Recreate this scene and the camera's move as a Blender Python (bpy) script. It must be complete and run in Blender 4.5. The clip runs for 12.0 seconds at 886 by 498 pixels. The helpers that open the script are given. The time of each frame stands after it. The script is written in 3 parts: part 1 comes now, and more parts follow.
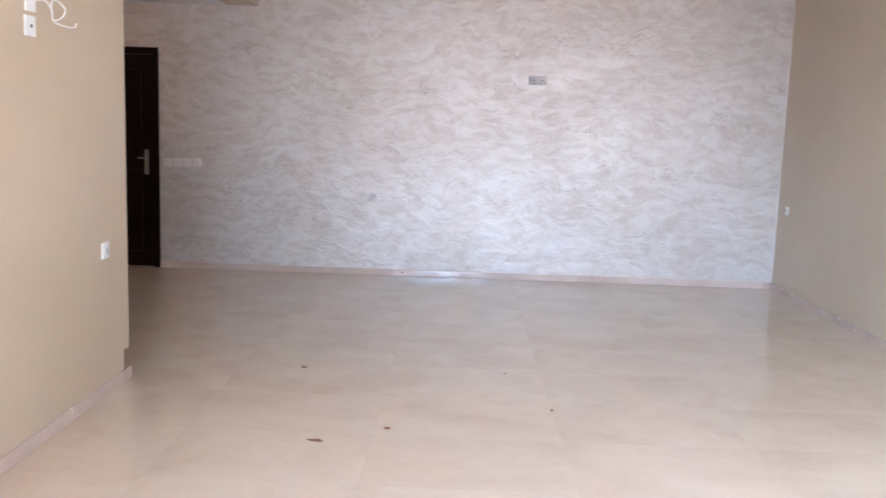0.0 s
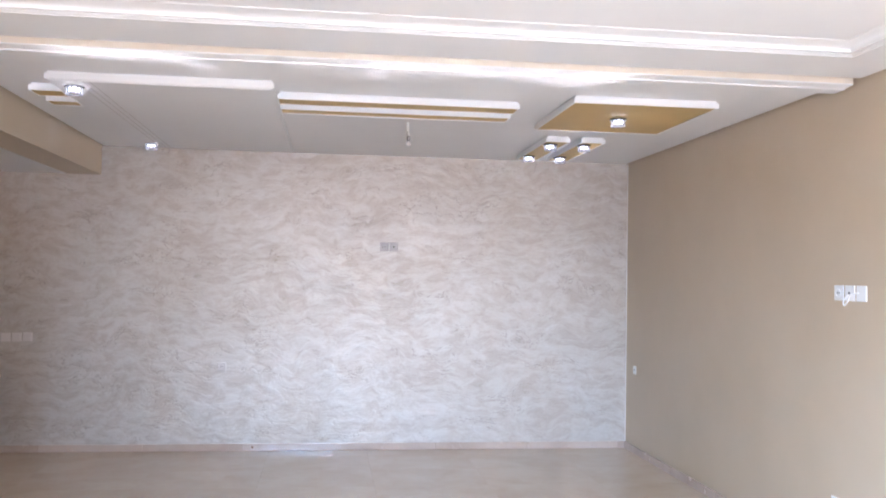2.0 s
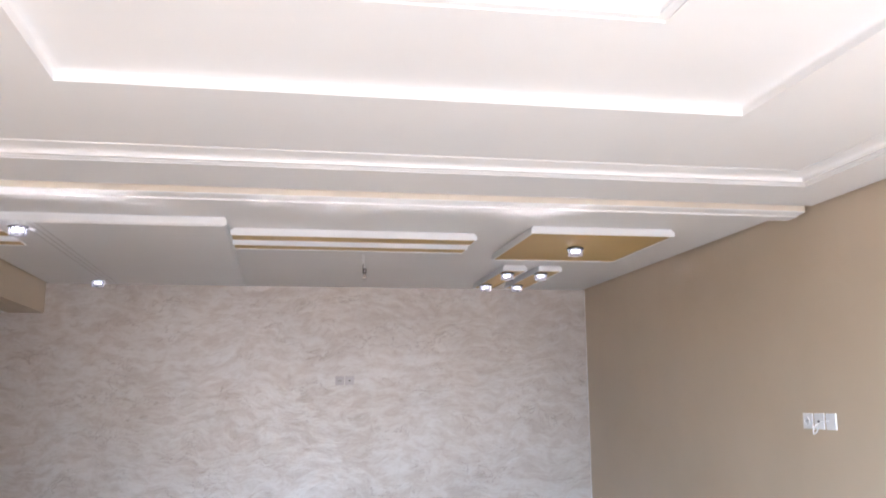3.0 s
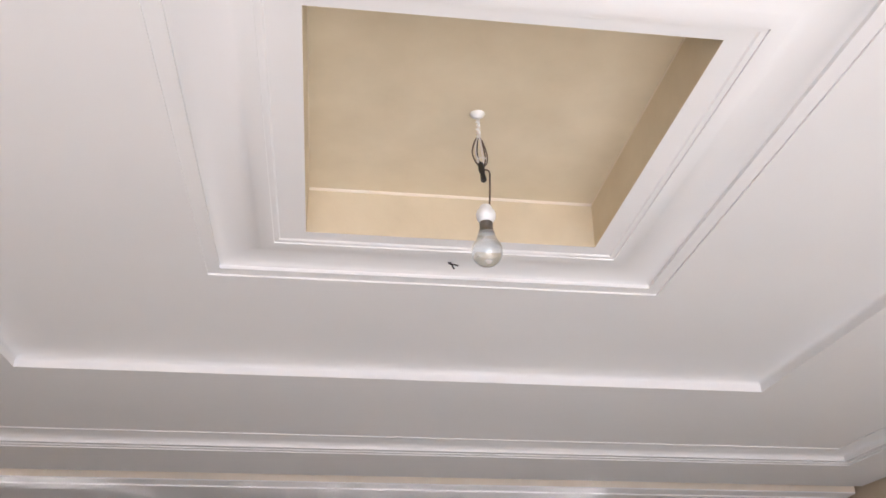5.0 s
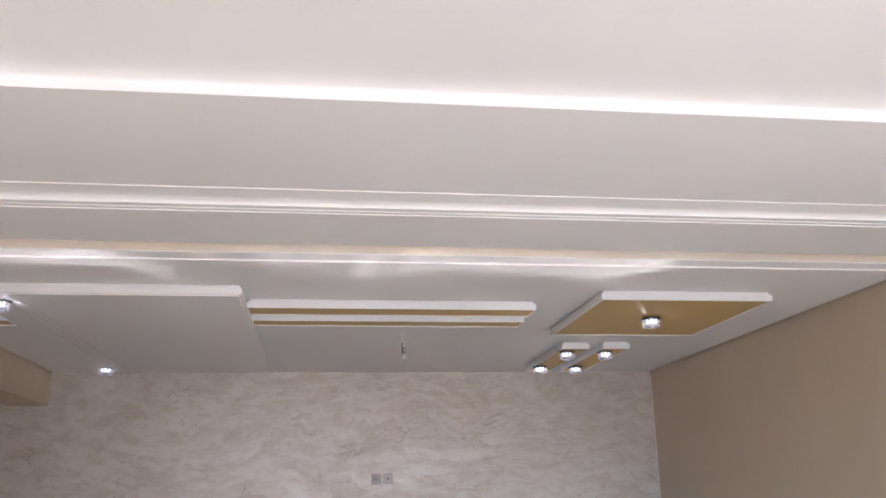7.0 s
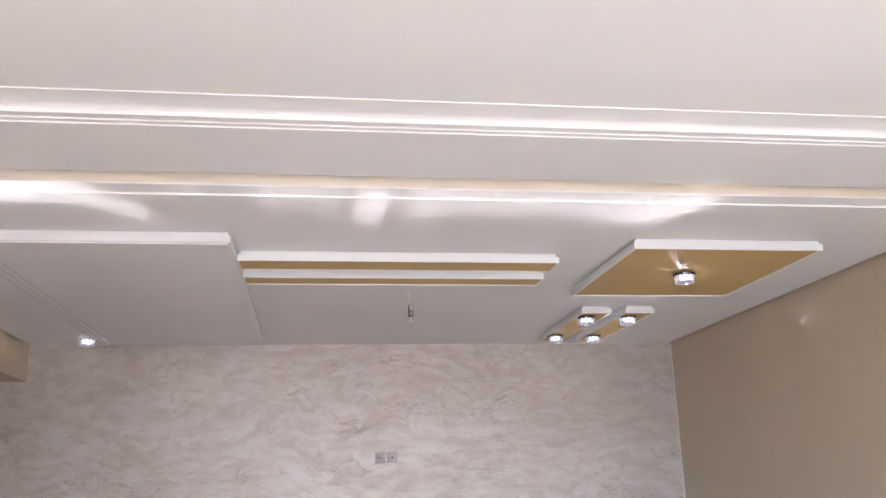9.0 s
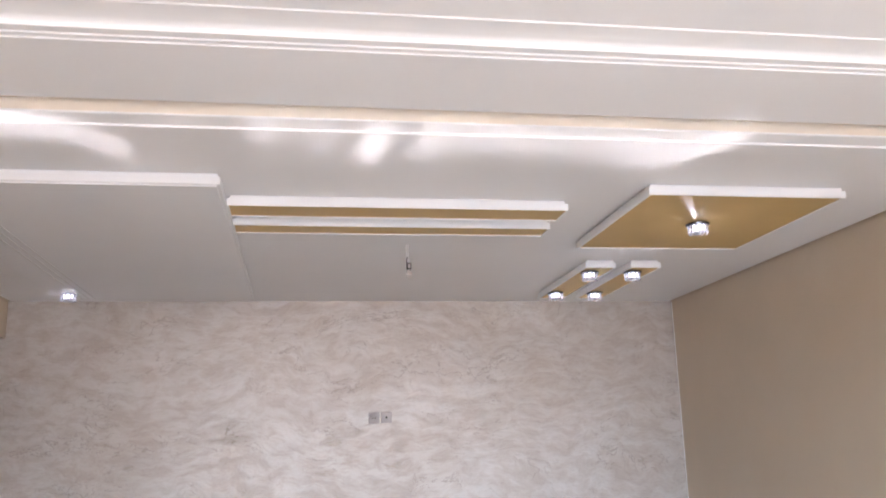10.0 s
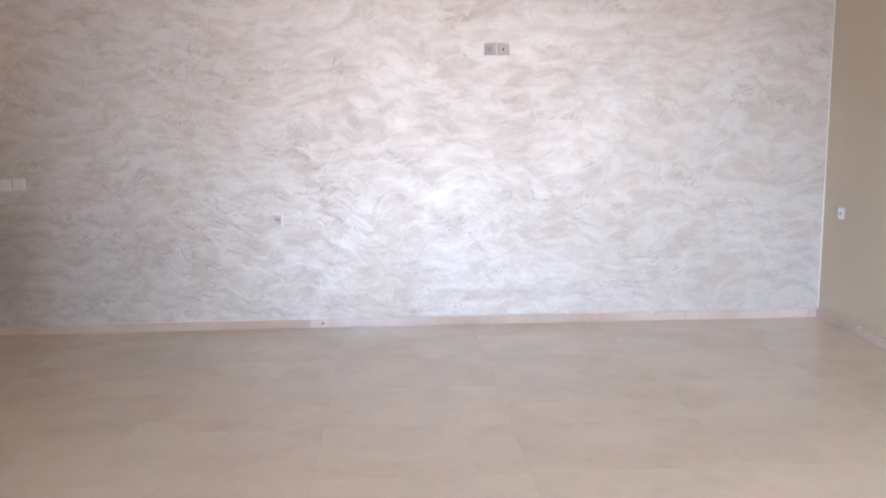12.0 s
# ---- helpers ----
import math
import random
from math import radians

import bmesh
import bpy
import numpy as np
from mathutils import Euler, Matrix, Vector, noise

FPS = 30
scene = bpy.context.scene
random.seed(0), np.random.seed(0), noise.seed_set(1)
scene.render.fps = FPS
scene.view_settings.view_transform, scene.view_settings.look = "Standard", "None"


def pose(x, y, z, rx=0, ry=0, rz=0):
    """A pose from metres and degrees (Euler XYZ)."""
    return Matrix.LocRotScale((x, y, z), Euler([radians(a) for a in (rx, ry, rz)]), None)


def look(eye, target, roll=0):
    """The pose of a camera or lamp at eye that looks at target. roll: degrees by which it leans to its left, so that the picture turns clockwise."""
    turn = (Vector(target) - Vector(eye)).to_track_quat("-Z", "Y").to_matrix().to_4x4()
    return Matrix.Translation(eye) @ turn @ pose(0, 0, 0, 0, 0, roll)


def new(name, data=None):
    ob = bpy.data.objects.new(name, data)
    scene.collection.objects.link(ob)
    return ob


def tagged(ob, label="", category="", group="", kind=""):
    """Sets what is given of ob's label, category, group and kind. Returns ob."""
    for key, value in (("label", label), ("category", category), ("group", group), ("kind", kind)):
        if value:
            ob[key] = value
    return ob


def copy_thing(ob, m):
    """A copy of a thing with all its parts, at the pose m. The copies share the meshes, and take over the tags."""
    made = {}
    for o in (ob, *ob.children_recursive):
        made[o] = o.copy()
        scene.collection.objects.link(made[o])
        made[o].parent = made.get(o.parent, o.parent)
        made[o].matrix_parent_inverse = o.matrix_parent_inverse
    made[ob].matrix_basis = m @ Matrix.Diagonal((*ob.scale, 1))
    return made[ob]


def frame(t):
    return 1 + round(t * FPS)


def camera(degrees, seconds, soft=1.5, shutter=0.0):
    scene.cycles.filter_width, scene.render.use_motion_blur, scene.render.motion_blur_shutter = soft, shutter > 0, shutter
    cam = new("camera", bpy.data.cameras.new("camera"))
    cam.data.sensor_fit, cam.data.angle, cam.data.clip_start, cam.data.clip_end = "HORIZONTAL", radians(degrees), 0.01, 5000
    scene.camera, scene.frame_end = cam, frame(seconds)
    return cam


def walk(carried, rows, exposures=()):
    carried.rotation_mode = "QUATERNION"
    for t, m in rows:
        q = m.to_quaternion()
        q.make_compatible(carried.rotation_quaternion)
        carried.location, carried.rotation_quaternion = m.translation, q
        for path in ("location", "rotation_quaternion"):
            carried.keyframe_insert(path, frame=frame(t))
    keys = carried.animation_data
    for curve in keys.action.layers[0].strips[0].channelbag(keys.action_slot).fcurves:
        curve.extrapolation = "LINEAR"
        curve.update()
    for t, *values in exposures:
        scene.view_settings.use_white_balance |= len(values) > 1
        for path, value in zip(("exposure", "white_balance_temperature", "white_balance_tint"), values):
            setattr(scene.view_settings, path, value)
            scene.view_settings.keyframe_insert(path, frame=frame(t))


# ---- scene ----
cam = camera(53.3, 12.0, soft=1.6, shutter=0.3)
PATH = [
    (0, (-3.052, -8.48, 1.467), (-3.083, -6.499, 1.189), 1.9),
    (0.5, (-3.006, -8.533, 1.521), (-2.861, -6.557, 1.251), 2.1),
    (0.7, (-2.99, -8.455, 1.509), (-2.802, -6.479, 1.259), 2.1),
    (1, (-2.981, -8.469, 1.529), (-2.773, -6.485, 1.377), 1.4),
    (1.2, (-2.995, -8.456, 1.523), (-2.756, -6.472, 1.446), 1.3),
    (1.5, (-2.954, -8.411, 1.59), (-2.699, -6.428, 1.555), 1.3),
    (2, (-2.917, -8.375, 1.633), (-2.659, -6.393, 1.697), 1.0),
    (2.5, (-2.94, -8.304, 1.678), (-2.634, -6.34, 1.891), -0.3),
    (3, (-2.939, -8.251, 1.711), (-2.58, -6.313, 2.052), -0.6),
    (3.5, (-2.938, -8.21, 1.772), (-2.522, -6.326, 2.298), -0.4),
    (3.7, (-2.908, -8.2, 1.787), (-2.502, -6.339, 2.397), -0.1),
    (5.3, (-2.685, -7.984, 1.843), (-2.466, -6.219, 2.759), -0.8),
    (5.5, (-2.7, -7.92, 1.828), (-2.475, -6.129, 2.69), -1.0),
    (6, (-2.763, -7.747, 1.795), (-2.499, -5.917, 2.556), -0.8),
    (6.5, (-2.835, -7.612, 1.767), (-2.556, -5.753, 2.448), -1.1),
    (6.6, (-2.841, -7.592, 1.758), (-2.568, -5.722, 2.412), -0.9),
    (7, (-2.88, -7.408, 1.756), (-2.604, -5.503, 2.298), -1.2),
    (7.2, (-2.861, -7.36, 1.736), (-2.598, -5.452, 2.274), -1.1),
    (8.8, (-2.85, -6.932, 1.713), (-2.586, -5.02, 2.239), -1.7),
    (9, (-2.884, -6.873, 1.684), (-2.601, -4.963, 2.205), -1.6),
    (9.5, (-2.94, -6.744, 1.675), (-2.617, -4.832, 2.167), -1.8),
    (10, (-2.927, -6.611, 1.656), (-2.611, -4.688, 2.103), -1.6),
    (10.2, (-2.897, -6.527, 1.65), (-2.62, -4.583, 2.031), -1.4),
    (10.5, (-2.868, -6.443, 1.585), (-2.668, -4.469, 1.838), -0.7),
    (10.7, (-2.845, -6.385, 1.56), (-2.693, -4.396, 1.71), -0.7),
    (11, (-2.866, -6.33, 1.512), (-2.728, -4.336, 1.558), -0.7),
    (11.5, (-2.989, -6.237, 1.472), (-2.842, -4.244, 1.383), -0.6),
    (12, (-3.081, -6.104, 1.466), (-2.965, -4.129, 1.168), -0.5),
]
EXPOSURES = [(0, 3.24, 5960, 22), (1.5, 3.29, 5950, 21), (2.5, 3.04, 6090, 21), (3, 2.87, 6220, 21), (3.5, 2.62, 6290, 21), (5.5, 1.93, 6270, 21), (6, 2.20, 6270, 21), (6.5, 2.23, 6290, 21), (7, 2.53, 6270, 21), (9, 2.90, 6280, 22), (9.5, 2.95, 6280, 22), (10, 3.00, 6280, 22), (10.5, 3.17, 6260, 22), (11, 3.39, 6240, 22), (12, 3.50, 6130, 21)]
walk(cam, [(t, look(eye, target, roll)) for t, eye, target, roll in PATH], EXPOSURES)

# ---- light ----
world = bpy.data.worlds.new("sky")
scene.world = world
world.use_nodes = True
wn = world.node_tree
sky = wn.nodes.new("ShaderNodeTexSky")
sky.sky_type = "NISHITA"
sky.sun_disc = False
sky.sun_elevation = radians(63)
sky.sun_rotation = radians(188)
wn.nodes["Background"].inputs[1].default_value = 0.12
wn.links.new(sky.outputs[0], wn.nodes["Background"].inputs[0])

sun = new("sun", bpy.data.lights.new("sun", "SUN"))
sun.data.energy, sun.data.angle, sun.data.color = 3.5, radians(0.5), (1.0, 0.95, 0.88)
sun.matrix_world = look((0, 0, 0), (0.06, 0.45, -0.89))


def area_light(name, eye, target, sx, sy, watts, colour, spread=180):
    lamp = bpy.data.lights.new(name, "AREA")
    lamp.shape, lamp.size, lamp.size_y = "RECTANGLE", sx, sy
    lamp.energy, lamp.color, lamp.spread = watts, colour, radians(spread)
    ob = new(name, lamp)
    ob.matrix_world = look(eye, target)
    return ob


# sky over the terrace, and the bright terrace itself, through the open front behind the camera
area_light("sky_light", (-6.1, -14.5, 4.5), (-2.6, 0, 0.6), 7.0, 4.6, 1060, (0.51, 0.755, 1.0))
area_light("daylight", (-2.26, -9.78, 1.25), (-2.26, 0, 1.1), 3.5, 2.1, 2.0, (0.97, 0.97, 1.0))
# lamps deeper in the hall
hall = bpy.data.lights.new("hall_light", "POINT")
hall.energy, hall.color, hall.shadow_soft_size = 0.5, (1.0, 0.62, 0.36), 0.05
new("hall_light", hall).location = (-6.7, -1.7, 2.38)
# added lamps in place of sunlight off the polished floor at the terrace door
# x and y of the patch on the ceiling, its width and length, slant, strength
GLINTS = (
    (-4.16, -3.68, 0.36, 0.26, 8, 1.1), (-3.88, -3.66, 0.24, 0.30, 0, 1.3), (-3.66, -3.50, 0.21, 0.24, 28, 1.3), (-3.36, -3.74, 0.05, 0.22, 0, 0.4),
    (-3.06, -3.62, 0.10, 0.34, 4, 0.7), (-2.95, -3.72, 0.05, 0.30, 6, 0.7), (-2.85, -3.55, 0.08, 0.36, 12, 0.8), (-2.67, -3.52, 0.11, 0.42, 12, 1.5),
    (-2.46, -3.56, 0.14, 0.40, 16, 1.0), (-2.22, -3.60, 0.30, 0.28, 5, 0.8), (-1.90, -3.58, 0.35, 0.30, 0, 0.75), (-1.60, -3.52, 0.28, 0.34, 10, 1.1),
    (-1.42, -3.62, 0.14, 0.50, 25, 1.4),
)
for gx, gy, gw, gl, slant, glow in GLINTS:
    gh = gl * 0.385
    glint = area_light("glint_lamp", (gx, -9.4, 0.35), (gx, gy, 2.77), gw, gh, 0.60 * glow * gw * gh, (1.0, 0.98, 0.96), 1.2)
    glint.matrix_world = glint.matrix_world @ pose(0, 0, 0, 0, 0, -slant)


# ---- materials ----
def material(name, rough=0.5, metal=0.0, colour=(0.8, 0.8, 0.8)):
    m = bpy.data.materials.new(name)
    m.use_nodes = True
    b = m.node_tree.nodes["Principled BSDF"]
    b.inputs["Base Color"].default_value = (*colour, 1)
    b.inputs["Roughness"].default_value = rough
    b.inputs["Metallic"].default_value = metal
    return m, m.node_tree, b


def coords(nt, scale=(1, 1, 1), kind="Object"):
    tc, mp = nt.nodes.new("ShaderNodeTexCoord"), nt.nodes.new("ShaderNodeMapping")
    mp.inputs["Scale"].default_value = scale
    nt.links.new(tc.outputs[kind], mp.inputs["Vector"])
    return mp.outputs[0]


def noise_tex(nt, vec, scale, detail=4, rough=0.55, distort=0.0):
    n = nt.nodes.new("ShaderNodeTexNoise")
    n.inputs["Scale"].default_value, n.inputs["Detail"].default_value = scale, detail
    n.inputs["Roughness"].default_value, n.inputs["Distortion"].default_value = rough, distort
    nt.links.new(vec, n.inputs["Vector"])
    return n.outputs["Fac"]


def ramp(nt, fac, stops):
    r = nt.nodes.new("ShaderNodeValToRGB")
    while len(r.color_ramp.elements) < len(stops):
        r.color_ramp.elements.new(0.5)
    for e, (p, c) in zip(r.color_ramp.elements, stops):
        e.position, e.color = p, (*c, 1) if len(c) == 3 else c
    nt.links.new(fac, r.inputs[0])
    return r.outputs[0]


def mix(nt, fac, a, b, mode="MIX"):
    n = nt.nodes.new("ShaderNodeMix")
    n.data_type, n.blend_type = "RGBA", mode
    for sock, val in ((n.inputs[0], fac), (n.inputs[6], a), (n.inputs[7], b)):
        if isinstance(val, (int, float)):
            sock.default_value = val
        elif isinstance(val, tuple):
            sock.default_value = (*val, 1)
        else:
            nt.links.new(val, sock)
    return n.outputs[2]


def bump(nt, b, height, strength, dist):
    n = nt.nodes.new("ShaderNodeBump")
    n.inputs["Strength"].default_value, n.inputs["Distance"].default_value = strength, dist
    nt.links.new(height, n.inputs["Height"])
    nt.links.new(n.outputs[0], b.inputs["Normal"])


def painted(name, a, c, rough, big=0.7, fine=60, relief=0.0006):
    m, nt, b = material(name, rough)
    v = coords(nt)
    col = ramp(nt, noise_tex(nt, v, big, 5), ((0.35, a), (0.7, c)))
    nt.links.new(col, b.inputs["Base Color"])
    bump(nt, b, noise_tex(nt, v, fine, 3), 0.35, relief)
    return m


def math_node(nt, op, a, c=0.0):
    n = nt.nodes.new("ShaderNodeMath")
    n.operation = op
    for sock, val in zip(n.inputs, (a, c)):
        if isinstance(val, (int, float)):
            sock.default_value = val
        else:
            nt.links.new(val, sock)
    return n.outputs[0]


def warped(nt, vec, scale, amount):
    """Shift coordinates by a coloured noise, centred."""
    n = nt.nodes.new("ShaderNodeTexNoise")
    n.inputs["Scale"].default_value, n.inputs["Detail"].default_value = scale, 2
    nt.links.new(vec, n.inputs["Vector"])
    add = nt.nodes.new("ShaderNodeVectorMath")
    add.operation = "MULTIPLY_ADD"
    add.inputs[1].default_value = (amount, amount, amount)
    nt.links.new(n.outputs["Color"], add.inputs[0])
    nt.links.new(vec, add.inputs[2])
    return add.outputs[0]


def stretched(nt, vec, scale):
    mp = nt.nodes.new("ShaderNodeMapping")
    mp.inputs["Scale"].default_value = scale
    nt.links.new(vec, mp.inputs["Vector"])
    return mp.outputs[0]


def stucco_material():
    """Pearl effect paint, laid on with a short brush in curved strokes."""
    m, nt, b = material("pearl_stucco", 0.4)
    v = warped(nt, warped(nt, coords(nt), 1.3, 0.34), 5.5, 0.07)
    w = stretched(nt, v, (1.0, 1.0, 2.2))
    strokes = noise_tex(nt, w, 7.0, 4, 0.55, 0.35)
    hairs = noise_tex(nt, stretched(nt, v, (1.0, 1.0, 2.6)), 24.0, 4, 0.62, 0.3)
    broad = noise_tex(nt, v, 1.1, 4, 0.6)
    edge = math_node(nt, "ABSOLUTE", math_node(nt, "SUBTRACT", noise_tex(nt, w, 6.0, 4, 0.55, 0.5), 0.5))
    crease = ramp(nt, edge, ((0.0, (1, 1, 1)), (0.022, (0, 0, 0))))
    crease = math_node(nt, "MULTIPLY", crease, ramp(nt, noise_tex(nt, w, 3.0, 2), ((0.50, (0, 0, 0)), (0.62, (1, 1, 1)))))
    base = ramp(nt, strokes, ((0.36, (0.56, 0.508, 0.463)), (0.48, (0.595, 0.551, 0.512)), (0.60, (0.625, 0.593, 0.560))))
    col = mix(nt, 0.3, base, ramp(nt, hairs, ((0.36, (0.82, 0.775, 0.73)), (0.52, (1, 1, 1)))), "MULTIPLY")
    col = mix(nt, math_node(nt, "MULTIPLY", crease, 0.55), col, (0.34, 0.29, 0.25))
    col = mix(nt, 0.75, col, ramp(nt, broad, ((0.38, (0.90, 0.87, 0.835)), (0.60, (1, 1, 1)))), "MULTIPLY")
    nt.links.new(col, b.inputs["Base Color"])
    b.inputs["Metallic"].default_value = 0.72
    nt.links.new(ramp(nt, strokes, ((0.3, (0.61,) * 3), (0.7, (0.50,) * 3))), b.inputs["Roughness"])
    height = math_node(nt, "ADD", math_node(nt, "MULTIPLY", strokes, 0.7), math_node(nt, "MULTIPLY", hairs, 0.14))
    height = math_node(nt, "SUBTRACT", height, math_node(nt, "MULTIPLY", crease, 0.10))
    bump(nt, b, height, 0.7, 0.011)
    return m


def marble_material(name, dark, light, rough):
    m, nt, b = material(name, rough)
    v = coords(nt)
    info = nt.nodes.new("ShaderNodeObjectInfo")
    shift = nt.nodes.new("ShaderNodeVectorMath")
    shift.operation = "MULTIPLY_ADD"
    shift.inputs[1].default_value = (17, 31, 9)
    comb = nt.nodes.new("ShaderNodeCombineXYZ")
    for i in range(3):
        nt.links.new(info.outputs["Random"], comb.inputs[i])
    nt.links.new(comb.outputs[0], shift.inputs[0])
    nt.links.new(v, shift.inputs[2])
    soft = warped(nt, shift.outputs[0], 1.6, 0.35)
    clouds = noise_tex(nt, soft, 2.2, 5, 0.55, 0.4)
    grit = noise_tex(nt, soft, 11, 5, 0.6, 0.5)
    col = ramp(nt, clouds, ((0.32, dark), (0.62, light)))
    col = mix(nt, 0.13, col, ramp(nt, grit, ((0.36, (0.78, 0.70, 0.62)), (0.5, (1, 1, 1)))), "MULTIPLY")
    tint = ramp(nt, info.outputs["Random"], ((0.0, (0.985, 0.98, 0.975)), (1.0, (1.0, 1.0, 1.0))))
    col = mix(nt, 1.0, col, tint, "MULTIPLY")
    nt.links.new(col, b.inputs["Base Color"])
    rg = ramp(nt, grit, ((0.3, (rough * 1.5,) * 3), (0.7, (rough * 0.8,) * 3)))
    nt.links.new(rg, b.inputs["Roughness"])
    return m


def wood_material():
    m, nt, b = material("dark_wood", 0.38)
    v = coords(nt, (14, 14, 1.2))
    col = ramp(nt, noise_tex(nt, v, 3, 6, 0.6, 0.7), ((0.3, (0.004, 0.002, 0.0017)), (0.7, (0.014, 0.0045, 0.0032))))
    nt.links.new(col, b.inputs["Base Color"])
    b.inputs["Specular IOR Level"].default_value = 0.1
    return m


WHITE = painted("white_paint", (0.80, 0.79, 0.785), (0.85, 0.845, 0.84), 0.42, 0.6, 45, 0.0004)
TRIM = painted("white_gloss_paint", (0.83, 0.83, 0.825), (0.87, 0.87, 0.865), 0.3, 1.5, 60, 0.0002)
BEIGE = painted("beige_paint", (0.54, 0.436, 0.312), (0.60, 0.489, 0.361), 0.42, 0.8, 90, 0.0008)
RECESS = painted("sand_paint", (0.64, 0.545, 0.39), (0.74, 0.64, 0.475), 0.5, 4.0, 80, 0.0008)
# lighter copy of the sand paint, with the light on it put into the colour
LIT_SAND = painted("lit_sand_paint", (0.74, 0.645, 0.53), (0.80, 0.71, 0.60), 0.5, 3.0, 80, 0.0006)
GOLD = painted("gold_paint", (0.56, 0.38, 0.15), (0.60, 0.41, 0.17), 0.5, 2.0, 120, 0.0003)
STUCCO = stucco_material()
MARBLE = marble_material("beige_marble", (0.585, 0.460, 0.344), (0.645, 0.524, 0.401), 0.10)
SKIRT = marble_material("pink_marble", (0.50, 0.385, 0.315), (0.61, 0.49, 0.415), 0.2)
WOOD = wood_material()
STEEL = material("brushed_steel", 0.36, 1.0, (0.24, 0.22, 0.20))[0]
PLASTIC = material("white_plastic", 0.3, 0.0, (0.82, 0.82, 0.81))[0]
GREY = material("socket_grey", 0.45, 0.0, (0.55, 0.50, 0.46))[0]
PEARL = material("pearl_plastic", 0.35, 0.0, (0.45, 0.405, 0.385))[0]
PALE = material("pale_pearl_plastic", 0.4, 0.0, (0.56, 0.52, 0.495))[0]
SWITCH = material("switch_plastic", 0.3, 0.0, (0.68, 0.63, 0.60))[0]
GROOVE_SHADE = material("groove_shade_grey", 0.5, 0.0, (0.66, 0.64, 0.62))[0]
BLACK = material("black_plastic", 0.4, 0.0, (0.012, 0.011, 0.011))[0]
BROWNW = material("brown_wire", 0.5, 0.0, (0.09, 0.055, 0.04))[0]
CHROME = material("dark_chrome", 0.2, 1.0, (0.12, 0.12, 0.13))[0]
GROUND = painted("terrace_stone", (0.42, 0.38, 0.33), (0.5, 0.46, 0.41), 0.8, 0.5, 20, 0.004)
LEAF = material("dry_leaf", 0.7, 0.0, (0.20, 0.09, 0.035))[0]


def glass_material(name, rough, tint, trans):
    m, nt, b = material(name, rough, 0.0, tint)
    b.inputs["Transmission Weight"].default_value = trans
    b.inputs["IOR"].default_value = 1.45
    return m


CRYSTAL = glass_material("crystal", 0.04, (0.95, 0.96, 1.0), 1.0)
# faint glow put into the glass, for led light that shows through it
cb = CRYSTAL.node_tree.nodes["Principled BSDF"]
cb.inputs["Emission Color"].default_value, cb.inputs["Emission Strength"].default_value = (0.85, 0.88, 1.0, 1), 0.006
FROST = glass_material("frosted_bulb", 0.07, (0.74, 0.775, 0.78), 0.82)
fb = FROST.node_tree.nodes["Principled BSDF"]
fb.inputs["Coat Weight"].default_value, fb.inputs["Coat Roughness"].default_value = 1.0, 0.02
fb.inputs["Coat IOR"].default_value = 1.6
CLEAR = glass_material("clear_bulb", 0.03, (0.95, 0.95, 0.95), 1.0)
LED = material("led", 0.5)[0]
lb = LED.node_tree.nodes["Principled BSDF"]
lb.inputs["Emission Color"].default_value, lb.inputs["Emission Strength"].default_value = (0.88, 0.9, 1.0, 1), 0.36


# ---- mesh helpers ----
def mesh_of(name, bm, mats, smooth=0):
    me = bpy.data.meshes.new(name)
    bmesh.ops.recalc_face_normals(bm, faces=bm.faces)
    bm.to_mesh(me)
    bm.free()
    for m in mats if isinstance(mats, (list, tuple)) else (mats,):
        me.materials.append(m)
    if smooth:
        for p in me.polygons:
            p.use_smooth = True
        me.set_sharp_from_angle(angle=radians(smooth))
    return me


def part(name, bm, mats, parent=None, label="", smooth=0):
    ob = new(name, mesh_of(name, bm, mats, smooth))
    if parent:
        ob.parent = parent
    return tagged(ob, label)


def box(bm, x0, x1, y0, y1, z0, z1, bevel=0.0, mat=0):
    vs = [bm.verts.new((x, y, z)) for x in (x0, x1) for y in (y0, y1) for z in (z0, z1)]
    fs = []
    for idx in ((0, 1, 3, 2), (4, 6, 7, 5), (0, 4, 5, 1), (2, 3, 7, 6), (0, 2, 6, 4), (1, 5, 7, 3)):
        f = bm.faces.new([vs[i] for i in idx])
        f.material_index = mat
        fs.append(f)
    if bevel:
        es = list({e for f in fs for e in f.edges})
        bmesh.ops.bevel(bm, geom=es, offset=bevel, segments=2, affect="EDGES", profile=0.6)
    return bm


def boxed(*a, bevel=0.0):
    return box(bmesh.new(), *a, bevel=bevel)


def rings(bm, loops, cap=True):
    """Rectangular loops (x0, x1, y0, y1, z, material) joined one to the next."""
    prev = None
    for x0, x1, y0, y1, z, mi in loops:
        cur = [bm.verts.new(p) for p in ((x0, y0, z), (x1, y0, z), (x1, y1, z), (x0, y1, z))]
        if prev:
            for i in range(4):
                bm.faces.new((prev[i], prev[(i + 1) % 4], cur[(i + 1) % 4], cur[i])).material_index = mi
        prev = cur
    if cap:
        bm.faces.new(prev).material_index = loops[-1][5]


def lathe(bm, profile, seg=24, origin=(0, 0, 0), mat=0):
    rows = []
    for r, z in profile:
        rows.append([bm.verts.new((origin[0] + r * math.cos(2 * math.pi * i / seg), origin[1] + r * math.sin(2 * math.pi * i / seg), origin[2] + z)) for i in range(seg)])
    for a, c in zip(rows, rows[1:]):
        for i in range(seg):
            bm.faces.new((a[i], a[(i + 1) % seg], c[(i + 1) % seg], c[i])).material_index = mat
    bm.faces.new(rows[0])
    bm.faces.new(rows[-1])
    return bm


